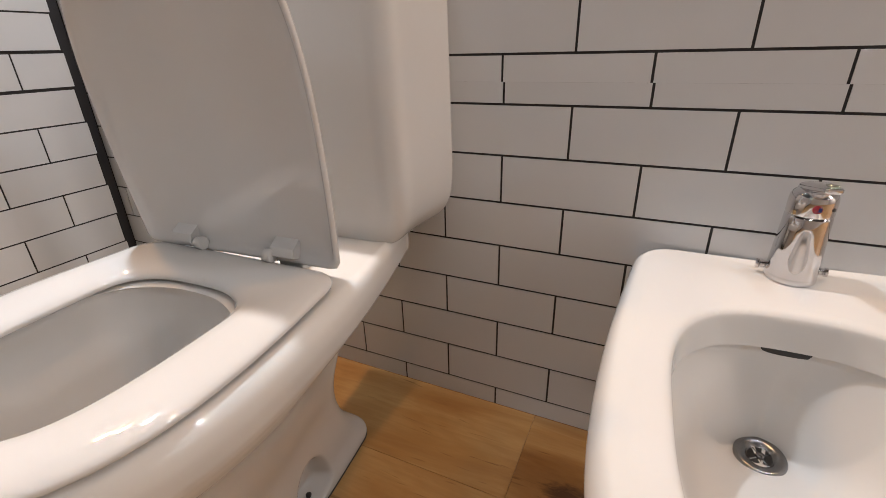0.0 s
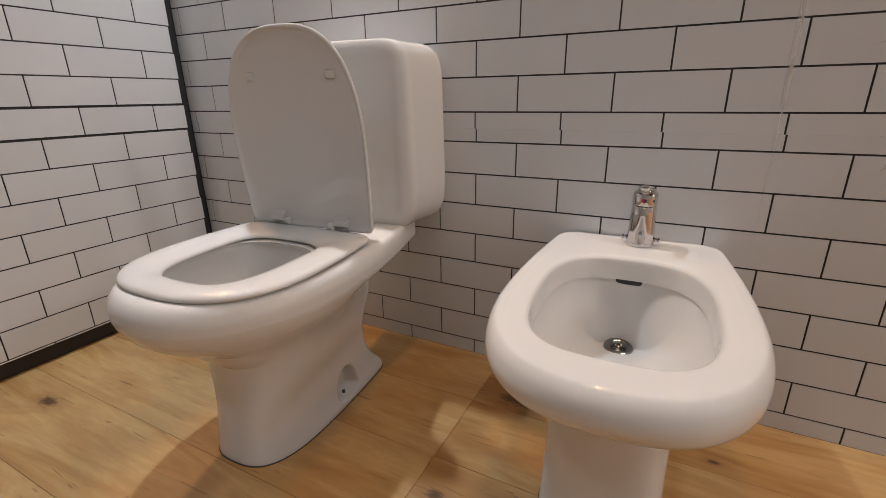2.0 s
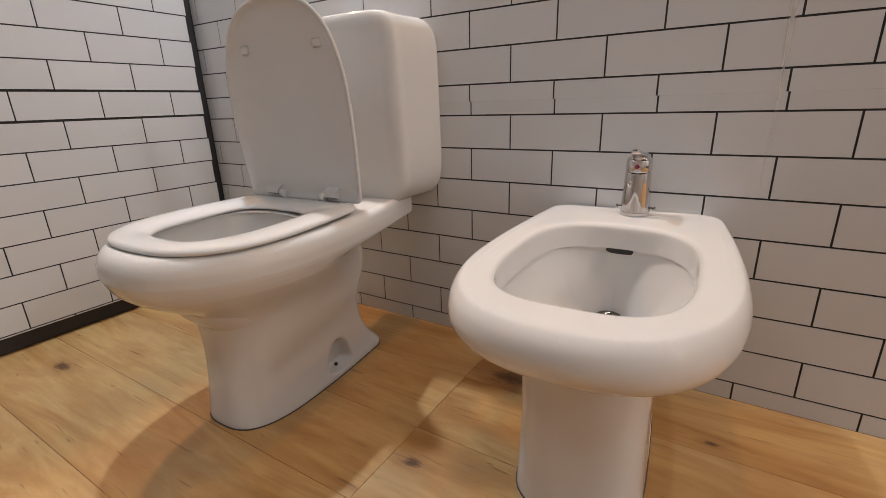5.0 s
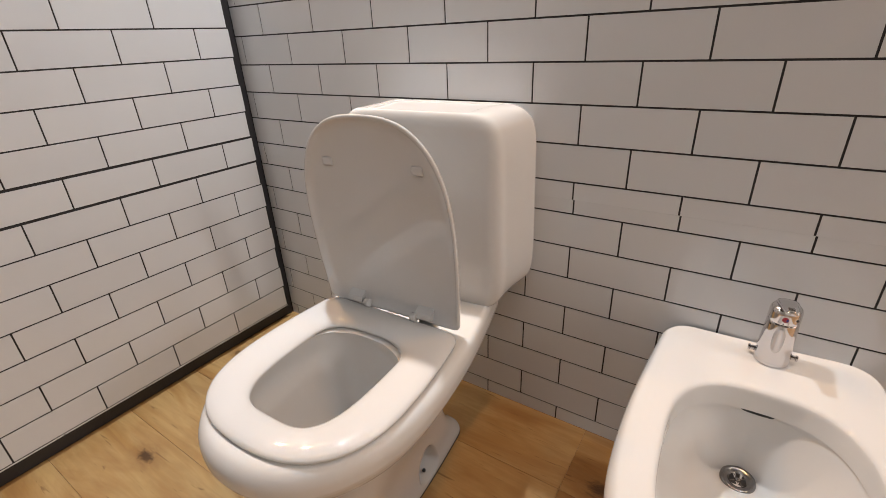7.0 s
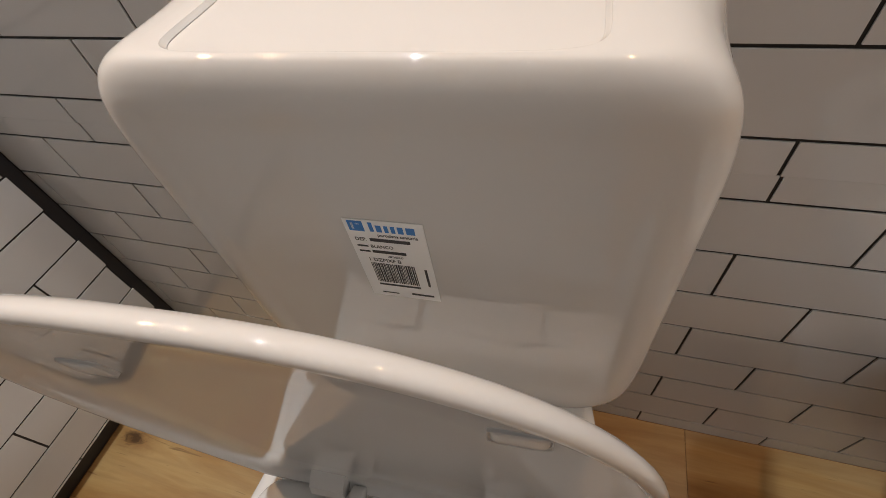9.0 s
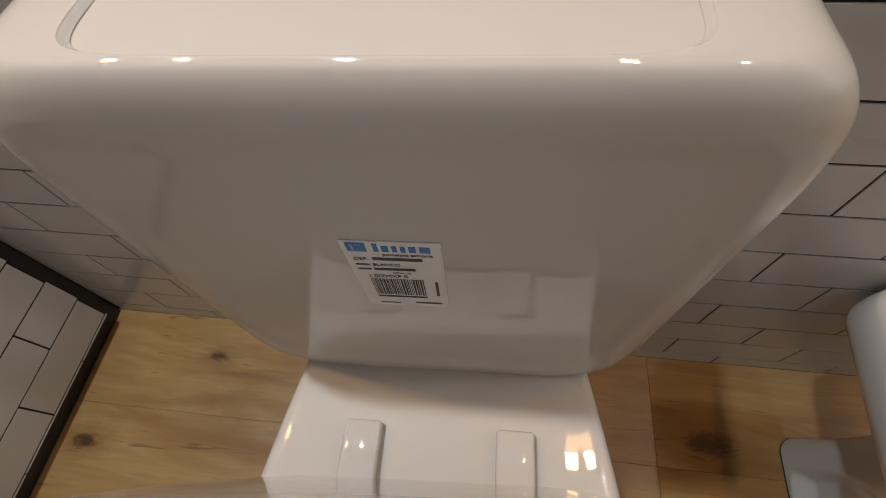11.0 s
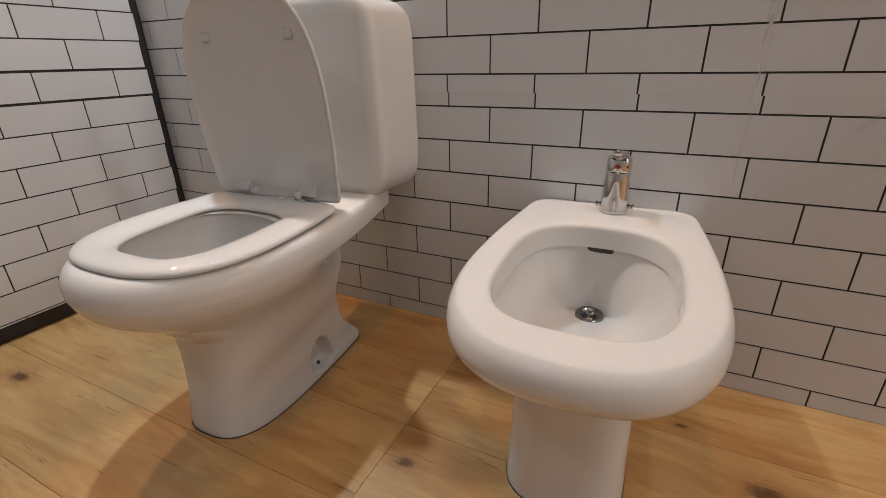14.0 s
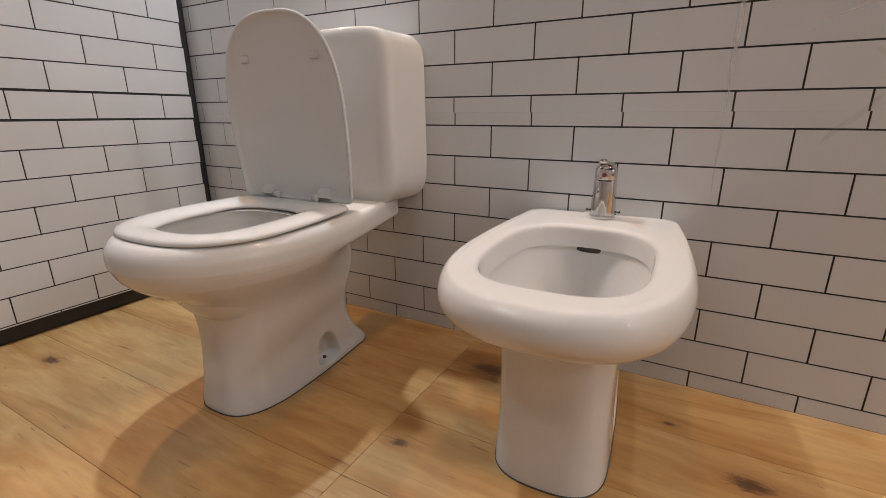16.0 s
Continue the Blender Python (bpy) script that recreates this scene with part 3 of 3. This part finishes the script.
# ---------------------------------------------------------------- bidet tap
tap = thing("bidet_tap", "polished chrome single-lever bidet tap on the ceramic deck", "tap", (0.3805, -0.047, 0.3772))
part("body", lathe([(0.0, 0.0), (0.0256, 0.0), (0.0262, 0.0006), (0.0264, 0.0018), (0.0264, 0.0050), (0.0262, 0.0064), (0.0260, 0.0085), (0.0254, 0.022), (0.0246, 0.042), (0.0236, 0.062), (0.0230, 0.0790), (0.0227, 0.0802),
                    (0.0221, 0.0806), (0.0221, 0.0825), (0.0, 0.0825)], 64), CHROME, tap, "slightly tapered chrome body")
head = part("head", lathe([(0.0, 0.0822), (0.0222, 0.0822), (0.0228, 0.0826), (0.0230, 0.0836), (0.0230, 0.0900), (0.0229, 0.0985), (0.0224, 0.1030), (0.0204, 0.1072), (0.0165, 0.1100), (0.0105, 0.1116), (0.0, 0.1120)], 64), CHROME, tap, "rounded chrome handle head")
lever = part("lever", blade([(0.0185, 0.1000, 0.0070, 0.0030), (0.0165, 0.1040, 0.0130, 0.0055), (0.0100, 0.1085, 0.0156, 0.0070), (-0.0020, 0.1120, 0.0150, 0.0072), (-0.0160, 0.1150, 0.0128, 0.0066),
                             (-0.0300, 0.1182, 0.0108, 0.0056), (-0.0430, 0.1210, 0.0092, 0.0048), (-0.0520, 0.1226, 0.0080, 0.0042), (-0.0548, 0.1230, 0.0060, 0.0030)]), CHROME, tap, "slim chrome lever rising over the front")
for k in range(4):
    part("grip_rib", box(-0.0050, 0.0050, -0.0005, 0.0005, -0.0008, 0.0006, 0.0003, 1), CHROME, lever, "", True, pose(0, -0.0400 - k * 0.0028, 0.1257 + k * 0.00035, 8, 0, 0))
MARK = pose(0, -0.0226, 0.0930, 90, 0, 0)
mark = part("temperature_mark", lathe([(0.0, 0.0), (0.0046, 0.0), (0.0046, 0.001), (0.0, 0.0013)], 24), RED, head, "round dark red and blue temperature mark", True, MARK)
part("cold_half", box(0.0008, 0.0040, -0.0024, 0.0024, 0.0006, 0.0016, 0.0004, 1), NAVY, mark, "dark blue half")
# small round dark dot on the right of the head
part("set_screw", lathe([(0.0, 0.0), (0.0022, 0.0), (0.0022, 0.001), (0.0, 0.001)], 16), DARK, head, "", True, pose(0.0160, -0.0163, 0.0925, 90, 0, 44))
for s in (-1, 1):
    pin = lathe([(0.0, 0.0), (0.0045, 0.0), (0.0045, 0.0070), (0.0036, 0.0075), (0.0036, 0.0085), (0.0056, 0.0090), (0.0056, 0.0120), (0.0, 0.0125)], 20)
    part("side_pin", pin, CHROME, tap, "", True, pose(s * 0.0235, 0.004, 0.0110, 0, s * 90, 0))

# ---------------------------------------------------------------- tiles and planks
MESHES = {}


def tile_mesh(w, h, axis):
    """A tile of that size with soft edges, its face at 0, its lower corner at the origin. axis: along which it runs."""
    key = (round(w, 4), round(h, 4), axis)
    if key not in MESHES:
        w, h = key[:2]
        b, d = 0.00008, 0.0025
        ring = lambda i, y: [(i, y, i), (w - i, y, i), (w - i, y, h - i), (i, y, h - i)]
        v = ring(0, d) + ring(0, b) + ring(b, 0)
        f = [(8, 9, 10, 11)] + [(k + i, k + (i + 1) % 4, k + 4 + (i + 1) % 4, k + 4 + i) for k in (0, 4) for i in range(4)]
        if axis == "y":
            v = [(-y, x, z) for x, y, z in v]
            f = [tuple(reversed(q)) for q in f]
            v = [(x, y, z) for x, y, z in v]
        me = bpy.data.meshes.new("tile")
        me.from_pydata(v, [], f)
        me.materials.append(TILE)
        MESHES[key] = me
    return MESHES[key]


def lay(rows, lo, hi, near, top, parent, axis, face):
    """rows: lower edge, upper edge, offset of one joint. Tiles up to near and top are single objects, the rest one joined part."""
    rest_v, rest_f = [], []
    for z0, z1, joint0 in rows:
        k = math.floor((lo - joint0) / (2 * C))
        while True:
            a, b = joint0 + 2 * C * k, joint0 + 2 * C * (k + 1)
            k += 1
            if a >= hi:
                break
            a2, b2 = max(a + JOINT / 2, lo), min(b - JOINT / 2, hi)
            za, zb = max(z0 + JOINT / 2, 0.0), z1 - JOINT / 2
            if b2 - a2 < 0.004 or zb - za < 0.002:
                continue
            me = tile_mesh(b2 - a2, zb - za, axis)
            at = (a2, face, za) if axis == "x" else (face, a2, za)
            if near(a2) and zb < top:
                ob = new("tile", me)
                ob.parent = parent
                ob.location = at
            else:
                n = len(rest_v)
                rest_v += [(v.co.x + at[0], v.co.y + at[1], v.co.z + at[2]) for v in me.vertices]
                rest_f += [tuple(n + i for i in p.vertices) for p in me.polygons]
    me = bpy.data.meshes.new("tile_field")
    me.from_pydata(rest_v, [], rest_f)
    me.materials.append(TILE)
    ob = new("tile_field", me)
    ob.parent = parent
    tagged(ob, kind="stuff")


rows = []
for n in range(-8, 29):
    z0 = LINE0 + n * H + (STEP if n >= 1 else 0)
    z1 = LINE0 + (n + 1) * H + (STEP if n >= 0 else 0)
    if n == 0:
        # two sheets meet half way up this row, a little out of line
        mid = (z0 + z1) / 2 - 0.003
        rows.append((z0, mid + JOINT / 2, 0.0))
        rows.append((mid - JOINT / 2 + 0.00002, z1, -0.0032))
    else:
        rows.append((z0, z1, (C if n % 2 else 0.0) + (-0.0018 if n > 0 else 0)))
lay(rows, -1.0155, 5.2, lambda a: a < 1.25, 1.28, wall_north, "x", 0.0)
rows = []
for n in range(-8, 30):
    z0, z1 = 0.5775 + n * 0.0750, 0.5775 + (n + 1) * 0.0750
    z0 += 0.0016 if n in (0, 1) else 0
    z1 -= 0.0016 if n in (-1, 0) else 0
    rows.append((max(z0, 0.0462), z1, -0.1275 if n % 2 == 0 else -0.2275))
lay([r for r in rows if r[1] < 1.42], -3.19, -0.0285, lambda a: a > -1.75, 1.45, panel_west, "y", XL)

# pale streaks, laid as thin films that stay in place on the glossy tiles
def streak_paint(name, faint, strong):
    m = Mat(name, (0.84, 0.81, 0.79), 0.3)
    m.set("Alpha", m.span(m.noise(4, 2, m.place((2, 1, 1))), 0.30, 0.72, faint, strong))
    return m.m


def streak(a, b, wide_a, wide_b, lift, bow, material, label):
    """A thin film on the back wall from a to b, each x and z, with tapering width and a slight bow."""
    bm = bmesh.new()
    a, b = np.array(a), np.array(b)
    run = b - a
    across = np.array((-run[1], run[0])) / np.hypot(*run)
    side = []
    for k in range(25):
        t = k / 24
        p = a + run * t + across * bow * math.sin(t * math.pi * 2.2)
        w = (wide_a + (wide_b - wide_a) * t) * min(1, 6 * t + 0.15, 6 * (1 - t) + 0.15)
        side.append([bm.verts.new((q[0], -lift, q[1])) for q in (p - across * w, p + across * w)])
    for (p, q), (r, u) in zip(side, side[1:]):
        bm.faces.new((p, q, u, r))
    structure("wall_smear", bm, material, label, "stain")


FAINT, THIN = streak_paint("faint_pale_film", 0.02, 0.20), streak_paint("thin_pale_film", 0.12, 0.42)
streak((0.5780, 1.32), (0.5765, 0.58), 0.0075, 0.0050, 0.0007, 0.001, FAINT, "broad faint vertical streak on the glossy wall tiles")
streak((0.5775, 1.30), (0.5770, 0.60), 0.0046, 0.0026, 0.0011, 0.001, THIN, "thin pale vertical streak on the glossy wall tiles")
streak((0.5765, 0.60), (0.5755, 0.43), 0.0026, 0.0010, 0.0011, 0.001, FAINT, "fading foot of a pale vertical streak on the tiles")
streak((0.676, 0.7325), (0.845, 0.794), 0.0012, 0.0048, 0.0009, 0.0006, THIN, "pale slanting streak on the glossy wall tiles")
streak((0.668, 0.7215), (0.690, 0.7270), 0.0010, 0.0010, 0.0009, 0.0, FAINT, "short faint streak on the glossy wall tiles")
streak((0.728, 0.536), (0.800, 0.622), 0.0040, 0.0050, 0.0009, 0.002, FAINT, "faint slanting streak low on the wall tiles")
streak((0.774, 0.694), (0.802, 0.674), 0.0030, 0.0020, 0.0009, 0.001, FAINT, "short faint streak on the glossy wall tiles")

# planks
for i in range(17):
    y1 = -0.0008 - 0.1915 * i
    y0 = y1 - 0.1915 + 0.0007
    for x0, x1 in ((-1.0180, 0.080), (0.0807, 1.280), (1.2807, 2.4800), (2.4807, 3.680), (3.6807, 5.2)):
        ob = new("plank", mesh_of(box(x0, x1, max(y0, -3.2), y1, -0.010, 0.0, 0.0004, 1), "plank", WOOD, False))
        ob.parent = floor
